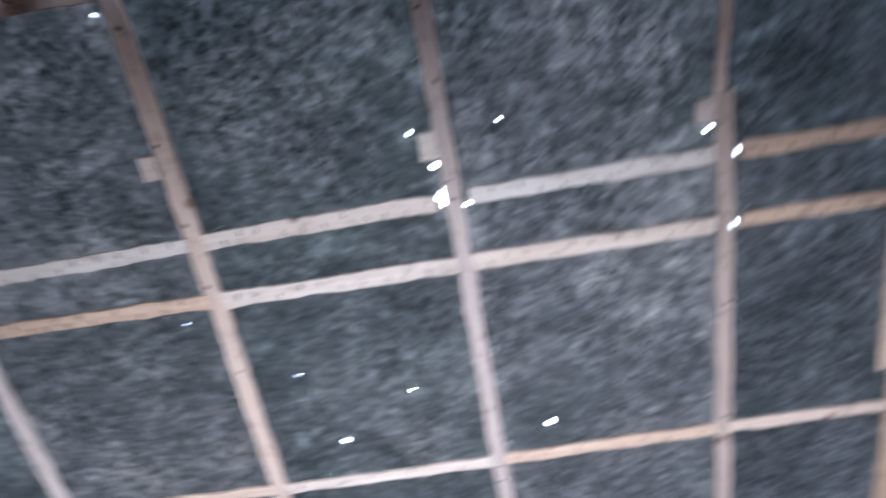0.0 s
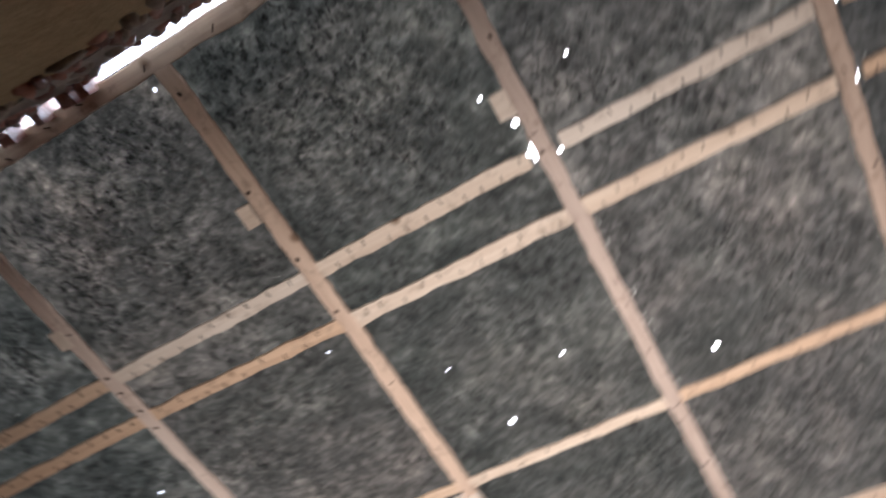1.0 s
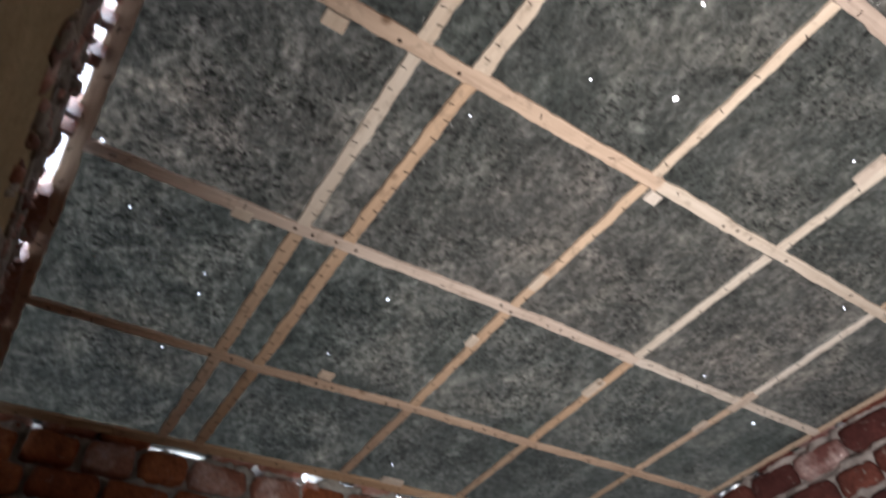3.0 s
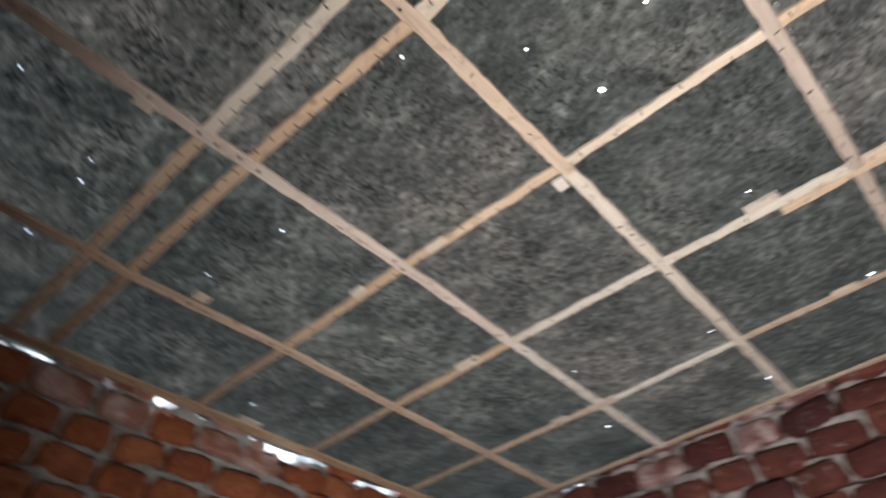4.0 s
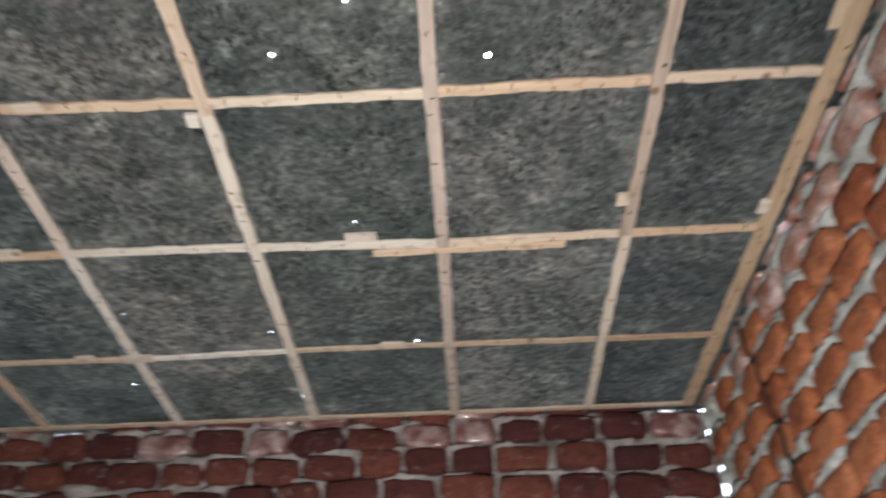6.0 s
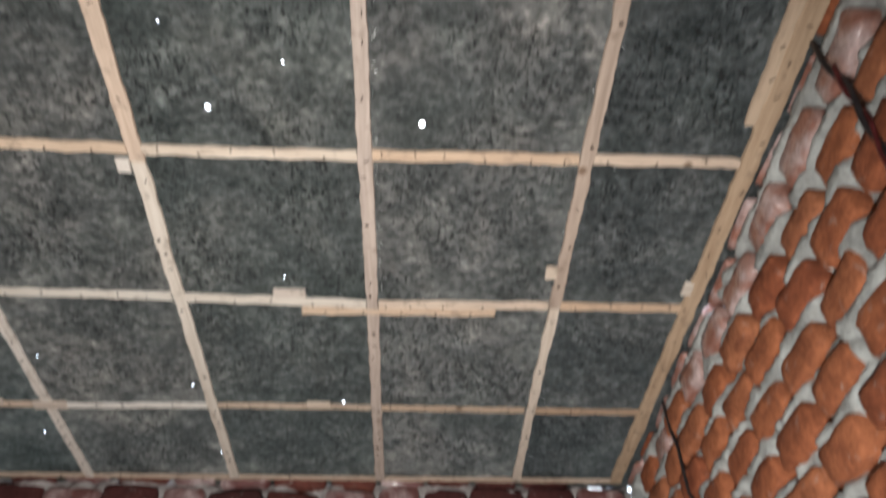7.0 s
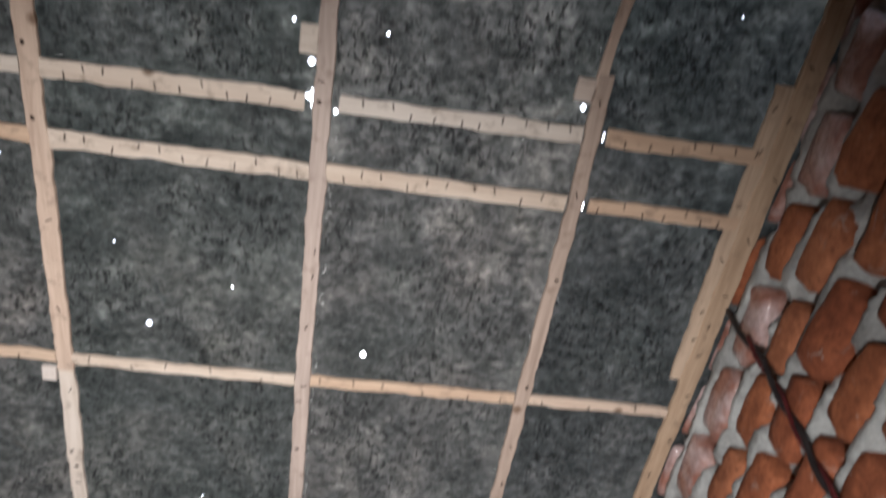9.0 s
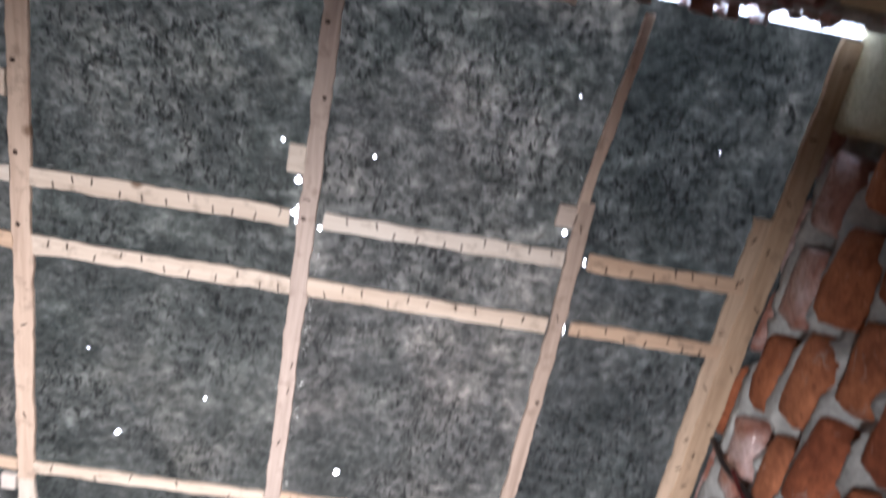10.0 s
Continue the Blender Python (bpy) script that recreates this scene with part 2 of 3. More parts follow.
def strip_mesh(a, b, width, thick, z, rng, along, rough=0.0014, bow=0.003, step=0.022, line=None):
    """A rough-sawn strip of wood from a to b along one axis, centred on 0 across, hanging from z upwards."""
    bm = bmesh.new()
    n = max(2, int((b - a) / step))
    c = min(0.002, thick * 0.25)
    prof = ((-1, c), (-1, thick), (1, thick), (1, c), (1 - 2 * c / width, 0), (-1 + 2 * c / width, 0))
    rings = []
    ph, amp = rng.uniform(0, 6.28), rng.uniform(-bow, bow)
    for i in range(n + 1):
        f = i / n
        s = a + (b - a) * f
        off = amp * math.sin(ph + 3.0 * f) if line is None else line(s) * (1 if along == "x" else -1)
        q1, q2 = noise.noise(Vector((s * 11, ph, 0))), noise.noise(Vector((s * 11, ph, 9)))
        wl, wr = width / 2 + 0.0048 * q1 + rng.uniform(-rough, rough), width / 2 + 0.0048 * q2 + rng.uniform(-rough, rough)
        ring = []
        for u, h in prof:
            q = off + (u * wr if u > 0 else u * wl)
            e = s + (rng.uniform(-0.003, 0.003) if i in (0, n) else 0)
            hh = z + h + (rng.uniform(-0.0005, 0.0005) if h < thick else 0)
            ring.append(bm.verts.new((e, q, hh) if along == "x" else (-q, e, hh)))
        rings.append(ring)
    for r0, r1 in zip(rings, rings[1:]):
        for k in range(6):
            bm.faces.new((r0[k], r0[(k + 1) % 6], r1[(k + 1) % 6], r1[k]))
    bm.faces.new(rings[0][::-1])
    bm.faces.new(rings[-1])
    bmesh.ops.recalc_face_normals(bm, faces=bm.faces)
    return bm


def staple_mesh():
    bm = bmesh.new()
    box(bm, (-0.0013, -0.0078, -0.001), (0.0013, 0.0078, 0.004))
    return mesh_of("nail", bm, IRON)


NAIL = staple_mesh()


def head_mesh():
    bm = bmesh.new()
    bmesh.ops.create_cone(bm, cap_ends=True, segments=8, radius1=0.0044, radius2=0.0044, depth=0.002)
    for v in bm.verts:
        v.co.x *= 1.35
    return mesh_of("nail_head", bm, IRON)


HEAD = head_mesh()


def nail(parent, x, y, z, turn, flat=False):
    ob = new("nail", HEAD if flat else NAIL)
    ob.parent = parent
    ob.matrix_basis = pose(x, y, z, 0, 0, turn)
    return tagged(ob, "dark rusty nail head")


# ---- floor and ground ----
def slab(name, lo, hi, mat, label, category, cuts=0):
    bm = bmesh.new()
    box(bm, lo, hi)
    return tagged(part(name, bm, mat), label, category, kind="structure")


slab("ground", (-400, -400, -0.6), (400, 400, -0.10), EARTH, "bare brown earth round the building", "ground")
slab("floor", (XL - 0.2, YF - 0.23, -0.0995), (XR + 0.2, YB + 0.2, 0.0), CONCRETE, "dark packed earth floor of the room", "floor")


# ---- ceiling boards with small holes ----
HOLES = (
    (-2.175, 1.199, 8), (-1.858, 0.176, 8), (-1.655, 0.644, 6), (-1.575, 0.187, 8), (-1.49, 0.172, 6), (-1.348, -0.076, 7),
    (-1.340, 0.680, 8), (-1.283, 2.373, 10), (-1.178, -0.19, 8), (-1.15, 1.915, 6), (-0.832, 2.64, 7),
    (-0.684, 0.518, 5), (-0.655, 2.06, 7), (-0.632, 2.51, 6), (-0.64, -0.19, 9), (-0.457, 0.706, 5), (-0.387, 0.925, 13),
    (-0.24, 2.634, 6), (-0.266, 1.512, 5), (-0.187, 0.797, 6), (-0.125, 2.152, 11), (-0.07, 0.150, 8), (-0.030, 0.23, 14),
    (-0.031, 0.303, 14), (0.027, 0.329, 10), (0.121, 0.153, 7), (0.145, 0.958, 13), (0.517, -0.045, 5), (0.556, 0.248, 11),
    (0.84, 0.016, 4), (1.000, 0.955, 8),
)


# narrow cracks of daylight beside the long strips: x, y, and half sizes
CRACKS = ((-0.0245, 0.306, 0.0024, 0.020), (0.617, 0.308, 0.0010, 0.009), (0.611, 0.478, 0.0008, 0.009), (0.026, 0.470, 0.0015, 0.010))


def ceiling():
    """One sheet over the room; small holes are left out of it. It sags a little between the strips."""
    x0, x1, y0, y1 = XL - 0.045, XR + 0.030, -0.258, YB + 0.05
    xs = set(np.round(np.linspace(x0, x1, 60), 4))
    ys = set(np.round(np.linspace(y0, y1, 54), 4))
    cells = []
    for hx, hy, mm in HOLES:
        r = mm * 0.0005
        h = r * 0.5
        cells += [(hx - r, hx + r, hy - h, hy + h), (hx - h, hx + h, hy - r, hy + r)]
        xs |= {round(hx + q, 4) for q in (-r, -h, h, r)}
        ys |= {round(hy + q, 4) for q in (-r, -h, h, r)}
    for hx, hy, wx, wy in CRACKS:
        cells.append((hx - wx, hx + wx, hy - wy, hy + wy))
        xs |= {round(hx - wx, 4), round(hx + wx, 4)}
        ys |= {round(hy - wy, 4), round(hy + wy, 4)}
    xs, ys = sorted(xs), sorted(ys)
    bm = bmesh.new()

    def ragged(x, y):
        """The edges of the boards fall short of the walls here and there."""
        cut = 0.034 * max(0.0, min(1.0, 2.2 * noise.noise(Vector((1.5, y * 5.3, 4))) - 0.5))
        nx = x - cut * max(0.0, (x - 0.99) / (x1 - 0.99))
        cut = 0.042 * max(0.0, min(1.0, 0.2 + 1.6 * noise.noise(Vector((7.5, y * 3.7, 2)))))
        nx += cut * max(0.0, (-2.36 - x) / (-2.36 - x0))
        cut = 0.042 * max(0.0, min(1.0, -2.0 * (x + 0.3))) * max(0.0, min(1.0, 0.15 + 1.6 * noise.noise(Vector((x * 4.1, 3.5, 1)))))
        return nx, y - cut * max(0.0, (y - 2.66) / (y1 - 2.66))

    lower = [[bm.verts.new((ragged(x, y)[0] + max(0.0, SKEW * y) * max(0.0, min(1.0, (-2.2 - x) / 0.18)), ragged(x, y)[1], ZC + 0.0022 * noise.noise(Vector((x * 4, y * 4, 0))))) for y in ys] for x in xs]
    for i in range(len(xs) - 1):
        cx = (xs[i] + xs[i + 1]) / 2
        near = [c for c in cells if c[0] < cx < c[1]]
        for j in range(len(ys) - 1):
            cy = (ys[j] + ys[j + 1]) / 2
            if any(c[2] < cy < c[3] for c in near):
                continue
            bm.faces.new((lower[i][j], lower[i][j + 1], lower[i + 1][j + 1], lower[i + 1][j]))
    bmesh.ops.solidify(bm, geom=bm.faces[:], thickness=-0.0035)
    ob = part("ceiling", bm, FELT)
    if sum(v.co.z for v in ob.data.vertices) / len(ob.data.vertices) < ZC:
        ob.location.z = 0.0035
    return tagged(ob, "dark grey flecked fibre boards with small holes that let daylight in", "ceiling", kind="structure")


ceiling()

# ---- strips of wood under the ceiling ----
rng = random.Random(7)
BACK, FRONT = YB - 0.02, YF + 0.06
PIECES = ((0, FRONT, BACK, 0), (1, FRONT, 1.60, 0), (1, 1.604, BACK, 1), (2, FRONT, 1.085, 0), (2, 1.089, BACK, 1), (3, FRONT, BACK, 0), (4, 0.17, 1.615, 0), (4, 1.619, BACK, 1))
for i, start, stop, pale in PIECES:
    w = (0.034, 0.038, 0.041, 0.038, 0.036)[i] - (0.003 if pale else 0)
    bend = lambda s, i=i: float(np.interp(s, CROSS, STRAY_X[i])) / 1000
    bm = strip_mesh(start, stop, w, ZC - ZB - 0.003, ZB, rng, "y", 0.0018, 0.005, 0.02, line=bend)
    ob = part("long_batten", bm, WOOD_PALE_Y if pale else WOOD_ROSE if i > 2 else WOOD_Y)
    ob.location.x = LONG[i] + (0.002 if pale else 0)
    tagged(ob, "long rough-sawn %s wooden strip nailed under the ceiling boards" % ("cream" if pale else "tan"), "batten", "long ceiling battens")
    y = start + 0.06
    while y < stop - 0.05:
        nail(ob, bend(y) + rng.uniform(-0.008, 0.008), y, ZB - 0.0004, rng.uniform(-30, 30) + rng.choice((0, 90)), rng.random() < 0.6)
        y += rng.choice((0.06, 0.13, 0.2, 0.3)) * rng.uniform(0.7, 1.2)

thin = part("long_batten", strip_mesh(-0.225, 0.20, 0.022, ZC - ZB - 0.005, ZB + 0.002, rng, "y", 0.001, 0.004), WOOD_Y)
thin.matrix_basis = pose(0.594, 0, 0, 0, 0, 4.5)
tagged(thin, "thin crooked wooden strip that carries on a long ceiling strip", "batten", "long ceiling battens")

ENDS = (XL + 0.06, *LONG, XR - 0.075)
TONES = random.Random(21)
DULL = {(1, 0), (2, 0), (3, 0), (4, 0), (4, 3), (4, 4), (4, 5)}
PALE = {(0, 2), (0, 3), (0, 4), (1, 3), (1, 4), (2, 3), (3, 2), (3, 3), (4, 2)}
for j, y in enumerate(CROSS):
    w = (0.039, 0.038, 0.033, 0.030, 0.024)[j]
    for k in range(6):
        ends = [STRAY_X[q][j] / 1000 if 0 <= q < 5 else 0.0 for q in (k - 1, k)]
        rise = [STRAY_Y[min(4, max(0, q))][j] / 1000 for q in (k - 1, k)]
        lean = lambda s, k=k, rise=rise: float(np.interp(s, ENDS[k:k + 2], rise if k else rise[1:] * 2))
        a = ENDS[k] + ends[0] + (0.019 if k else 0.002 + SKEW * y) + (0.016 if (j, k) in ((0, 4), (0, 5), (1, 5)) else 0)
        b = ENDS[k + 1] + ends[1] - (0.021 if k < 5 else 0) - (0.018 if (j, k) == (0, 3) else 0)
        bm = strip_mesh(a, b, w * TONES.uniform(0.92, 1.06), ZC - ZB - 0.004, ZB + 0.001, rng, "x", 0.0016, 0.003, line=lean)
        ob = part("cross_batten", bm, WOOD_PALE if (j, k) in PALE else WOOD_DULL if (j, k) in DULL else WOOD_X)
        ob.location.y = y + TONES.uniform(-0.002, 0.002)
        tagged(ob, "short rough-sawn wooden strip between the long strips of the ceiling", "batten", "cross ceiling battens")
        x = a + rng.uniform(0.02, 0.05)
        gap = 0.05 if j < 2 else 0.1
        while x < b - 0.015:
            nail(ob, x, lean(x) + rng.choice((-1, 1)) * w * 0.22, ZB + 0.0006, rng.uniform(-14, 14))
            x += gap * rng.uniform(0.75, 1.3)


def edge_batten(a, b, at, width, along, z, label):
    mat = WOOD_DULL if along == "x" else WOOD_DULL_Y if at < 0.99 else WOOD_OCHRE
    ob = part("edge_batten", strip_mesh(a, b, width, ZC - z - 0.0035, z, rng, along, 0.002, 0.004), mat)
    if along == "x":
        ob.location.y = at
    else:
        ob.location.x = at
    tagged(ob, label, "batten", "edge ceiling battens")
    s = a + 0.05
    while s < b - 0.03:
        q = rng.uniform(-0.3, 0.3) * width
        nail(ob, *((s, q) if along == "x" else (q, s)), z - 0.0004, rng.uniform(0, 180))
        s += rng.uniform(0.08, 0.17)
    return ob


edge_batten(YF + 0.03, YB - 0.01, XR - 0.036, 0.05, "y", ZB - 0.001, "wooden strip along the brick wall under the ceiling edge").rotation_euler.z = radians(0.7)
edge_batten(0.14, 0.93, XR - 0.082, 0.042, "y", ZB + 0.0025, "second wooden strip doubled beside the edge strip")
edge_batten(YF + 0.1, YB - 0.01, XL + 0.03, 0.05, "y", ZB, "wooden strip along the brick wall under the ceiling edge").rotation_euler.z = -math.atan(SKEW)
edge_batten(XL + 0.07, 0.46, -0.236, 0.042, "x", ZB + 0.0005, "dull wooden strip along the daylight gap of the ceiling")
edge_batten(XL + 0.06, XR - 0.08, YB - 0.02, 0.024, "x", ZB + 0.001, "thin wooden strip along the dark red brick wall")


def block(x, y, lx, ly, turn=0.0, drop=0.002):
    bm = bmesh.new()
    vs = box(bm, (-lx / 2, -ly / 2, ZB - drop), (lx / 2, ly / 2, ZC - 0.004))
    bmesh.ops.bevel(bm, geom=bm.edges[:], offset=0.002, segments=1, affect="EDGES")
    for v in bm.verts:
        v.co += Vector((rng.uniform(-1, 1), rng.uniform(-1, 1), 0)) * 0.0015
    ob = part("wood_block", bm, WOOD_PALE)
    ob.matrix_basis = pose(x, y, 0, 0, 0, turn)
    return tagged(ob, "small offcut of pale wood fixed beside a ceiling strip", "wood block", "offcuts beside the battens")


block(-0.636, 0.13, 0.034, 0.055)
block(-0.036, 0.182, 0.036, 0.06)
block(-1.224, 0.172, 0.034, 0.055)
block(0.547, 0.207, 0.04, 0.05)
block(-0.636, 1.10, 0.036, 0.045, 4)
block(-0.255, 1.573, 0.10, 0.036)
block(0.545, 1.46, 0.034, 0.05)
block(0.978, 1.516, 0.03, 0.055)
block(-1.389, 1.575, 0.10, 0.034)
block(-0.215, 2.155, 0.085, 0.028)
block(-1.75, 0.686, 0.034, 0.05)
block(-1.375, 1.018, 0.05, 0.03)
block(-2.275, 1.257, 0.032, 0.10)
block(-1.05, 1.033, 0.07, 0.03)
block(-1.19, 2.18, 0.12, 0.04, 0, 0.004)
block(-1.39, 2.165, 0.07, 0.03)
strip = part("doubled_batten", strip_mesh(-0.225, 0.39, 0.026, ZC - ZB - 0.003, ZB - 0.001, rng, "x", 0.001, 0.002), WOOD_X)
strip.location.y = 1.648
tagged(strip, "second wooden strip laid beside a cross strip", "batten", "cross ceiling battens")
for x in (-0.15, -0.03, 0.09, 0.2, 0.31):
    nail(strip, x, 0, ZB - 0.0014, 8)


# ---- walls ----
def mortar_sheet(name, u0, u1, z0, z1, put, inward, label, step=0.0105, mat=None, dips=(), fine=1.9, full=0.028, head=0.22, cover=0.68, thick=0.010):
    """A wall of mortar with an uneven inner face. put(u, d, z) gives a place d metres into the room from the wall's face."""
    nu = int((u1 - u0) / step)
    zs = list(np.arange(z0, fine, 0.06)) + list(np.arange(fine, z1 - 0.004, step)) + [z1]
    nz = len(zs) - 1
    verts, faces = [], []
    for k, z in enumerate(zs):
        for i in range(nu + 1):
            u = u0 + (u1 - u0) * i / nu
            p = Vector((u * 24, z * 30, inward * 5.0))
            bed = abs(((2.72 + COURSE / 2 - z) / COURSE + 0.5) % 1.0 - 0.5) * COURSE
            ridge = max(0.0, 1.0 - max(0.0, bed - thick) / 0.016)
            some = noise.noise(Vector((u * 8, z * 17, 1.7 * inward)))
            d = -0.052 + 0.006 * noise.noise(p) + 0.004 * noise.noise(p * 3.3)
            d += ridge * max(0.0, min(1.0, cover + 1.5 * some)) * (full + 0.024 + 0.022 * noise.noise(p * 1.6))
            d += max(0.0, noise.noise(Vector((u * 13, z * 8, 7.0 + inward))) - head) * 0.09
            d += max(0.0, noise.noise(Vector((u * 6.5, z * 9, 3.1 + inward))) - 0.42) * 0.10
            top = z
            if z > z1 - 0.14:
                for du, dw, dh in dips:
                    if abs(u - du) < dw:
                        top = min(z, z1 - dh)
            verts.append(put(u, min(d, 0.003 + 0.004 * noise.noise(p * 3.1)), top))
    row = nu + 1
    for k in range(nz):
        for i in range(nu):
            q = k * row + i
            faces.append((q, q + 1, q + row + 1, q + row))
    n = len(verts)
    # the back and the rim
    rim = [i for i in range(nu + 1)] + [k * row + nu for k in range(1, nz + 1)] + [nz * row + i for i in range(nu - 1, -1, -1)] + [k * row for k in range(nz - 1, 0, -1)]
    for r in rim:
        u, z = u0 + (u1 - u0) * (r % row) / nu, zs[r // row]
        verts.append(put(u, -0.13, z))
    m = len(rim)
    for a in range(m):
        faces.append((rim[a], n + a, n + (a + 1) % m, rim[(a + 1) % m]))
    faces.append(tuple(range(n, n + m)))
    me = bpy.data.meshes.new(name)
    me.from_pydata([tuple(v) for v in verts], [], faces)
    me.materials.append(mat or MORTAR)
    bm = bmesh.new()
    bm.from_mesh(me)
    bmesh.ops.recalc_face_normals(bm, faces=bm.faces)
    bm.to_mesh(me)
    bm.free()
    me.polygons.foreach_set("use_smooth", [True] * len(me.polygons))
    ob = new(name, me)
    return tagged(ob, label, "wall", kind="structure")


def brick_variant(seed):
    """A worn hand-made brick, its worn face towards +y, 1 x 1 x 1 in proportion 0.186 x 0.05 x 0.092."""
    r = random.Random(seed)
    L, D, Hh = 0.186, 0.07, 0.099
    us, ws = (-1, -0.9, -0.6, -0.15, 0.3, 0.66, 0.92, 1), (-1, -0.84, -0.35, 0.3, 0.82, 1)
    verts, faces = [], []
    for w in ws:
        for u in us:
            wob = [noise.noise(Vector((u * 1.6, w * 1.3, seed * 5.3 + q))) for q in (0, 11, 23)]
            d = -0.011 * max(abs(u) ** 9, abs(w) ** 7) + 0.006 * wob[0] + r.uniform(-0.0012, 0.0012)
            x = u * L / 2 * (1 - 0.09 * w ** 4) + 0.010 * wob[1] + r.uniform(-0.002, 0.002)
            verts.append((x, d, w * Hh / 2 * (1 - 0.15 * u ** 8) + 0.010 * wob[2] + r.uniform(-0.002, 0.002)))
    nu, nw = len(us), len(ws)
    for k in range(nw - 1):
        for i in range(nu - 1):
            q = k * nu + i
            faces.append((q, q + 1, q + nu + 1, q + nu))
    rim = list(range(nu)) + [k * nu + nu - 1 for k in range(1, nw)] + [(nw - 1) * nu + i for i in range(nu - 2, -1, -1)] + [k * nu for k in range(nw - 2, 0, -1)]
    n = len(verts)
    for q in rim:
        x, y, z = verts[q]
        verts.append((x, -D, z))
    for a in range(len(rim)):
        b = (a + 1) % len(rim)
        faces.append((rim[b], rim[a], n + a, n + b))
    return verts, faces


VARIANTS = [brick_variant(s) for s in range(14)]


def brick_meshes(mat):
    out = []
    for v, f in VARIANTS:
        me = bpy.data.meshes.new("brick")
        me.from_pydata(v, [], f)
        me.polygons.foreach_set("use_smooth", [True] * len(me.polygons))
        me.materials.append(mat)
        out.append(me)
    return out


def lay_bricks(wall, mat, u0, u1, z_low, period, starts, place, seed, skip=(), joint=0.028, loose=1.0, tall=1.0, bottom=0.05, sheen_wash=0.75, proud=0.0):
    """Courses of single bricks down from the wall's top; place(u, z, out) gives a brick's pose. Lower courses are joined into one part."""
    r = random.Random(seed)
    # top-course bricks get the paler material, which paints in daylight sheen
    meshes, sheen_washed = brick_meshes(mat), brick_meshes(SHEEN_SMEARED_DARK if mat is BRICK_DARK else SHEEN_SMEARED_WARM)
    z, k = 2.72 + COURSE, -1
    low_v, low_f = [], []
    while z > bottom:
        u = starts[k % len(starts)] + r.uniform(-0.02, 0.02)
        u -= period / 2 + period * math.ceil((u - u0) / period)
        while u < u1 - 0.03:
            p = period * r.uniform(1 - 0.05 * loose, 1 + 0.05 * loose)
            c = u + p / 2
            if u > u0 - 0.1 and c > u0 + 0.04 and c < u1 - 0.04 and not any(abs(c - a) < b and abs(z - e) < 0.06 for a, b, e in skip):
                s = (p - joint) / 0.186
                m = place(c, z + r.uniform(-0.006, 0.006) + 0.007 * (loose - 1) * math.sin(c * 3.1 + k), proud + r.uniform(-0.004, 0.006) * loose) @ pose(0, 0, 0, r.uniform(-2, 2) * loose, r.uniform(-2.5, 2.5) * loose ** 0.5, r.uniform(-2.5, 2.5) * loose)
                m = m @ Matrix.Diagonal((s, 1, r.uniform(0.94, 1.07) * tall, 1))
                if z > z_low:
                    ob = new("brick", r.choice(sheen_washed if z > 2.7 and r.random() < sheen_wash else meshes))
                    ob.parent = wall
                    ob.matrix_basis = m
                else:
                    v, f = r.choice(VARIANTS)
                    n = len(low_v)
                    low_v += [tuple(m @ Vector(q)) for q in v]
                    low_f += [tuple(n + i for i in q) for q in f]
            u += p
        z -= COURSE
        k += 1
    if not low_v:
        return
    me = bpy.data.meshes.new("lower_bricks")
    me.from_pydata(low_v, [], low_f)
    me.polygons.foreach_set("use_smooth", [True] * len(me.polygons))
    me.materials.append(mat)
    ob = new("lower_bricks", me)
    ob.parent = wall
    tagged(ob, kind="stuff")


wall_right = mortar_sheet("wall_right", YF - 0.22, YB + 0.13, 0.0, 2.87, lambda u, d, z: (XR - d, u, z), 1, "worn orange brick wall with thick grey mortar joints", full=0.036, head=0.08, cover=0.80, thick=0.012,
                          dips=((0.30, 0.03, 0.05), (1.12, 0.03, 0.05)))
wall_left = mortar_sheet("wall_left", YF - 0.22, YB + 0.13, 0.0, 2.87, lambda u, d, z: (XL + SKEW * u + d, u, z), 2, "orange brick wall with uneven mortar and gaps under the ceiling",
                         full=0.018, cover=0.62, dips=((0.40, 0.018, 0.07), (0.95, 0.03, 0.075), (1.48, 0.155, 0.122), (1.95, 0.03, 0.08), (2.4, 0.03, 0.08)))
wall_back = mortar_sheet("wall_back", XL, XR, 0.0, 2.87, lambda u, d, z: (u, YB - d, z), 3, "dark red brick wall with thick pale mortar joints", mat=MORTAR_DARK, cover=0.5,
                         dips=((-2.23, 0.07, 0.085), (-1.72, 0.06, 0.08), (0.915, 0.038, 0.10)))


# ---- front wall, plastered below and rough above ----
def front_piece(name, lo, hi, mat, label):
    bm = bmesh.new()
    box(bm, lo, hi)
    bmesh.ops.subdivide_edges(bm, edges=bm.edges[:], cuts=12, use_grid_fill=True)
    for v in bm.verts:
        v.co += Vector((0, noise.noise(v.co * 7) * 0.006, noise.noise(v.co * 6 + Vector((3, 1, 0))) * 0.006))
    return tagged(part(name, bm, mat, smooth=False), label, "wall", kind="structure")


front_piece("wall_front_1", (XL, YF - 0.225, 0), (XR, YF - 0.002, PLASTER_TOP), PLASTER, "olive plastered wall under a band of rough brick")
wall_top = front_piece("wall_front_2", (XL, YF - 0.215, PLASTER_TOP), (XR, YF + 0.002, 2.765), MORTAR, "rough brick and mortar above the plaster, under the daylight gap")



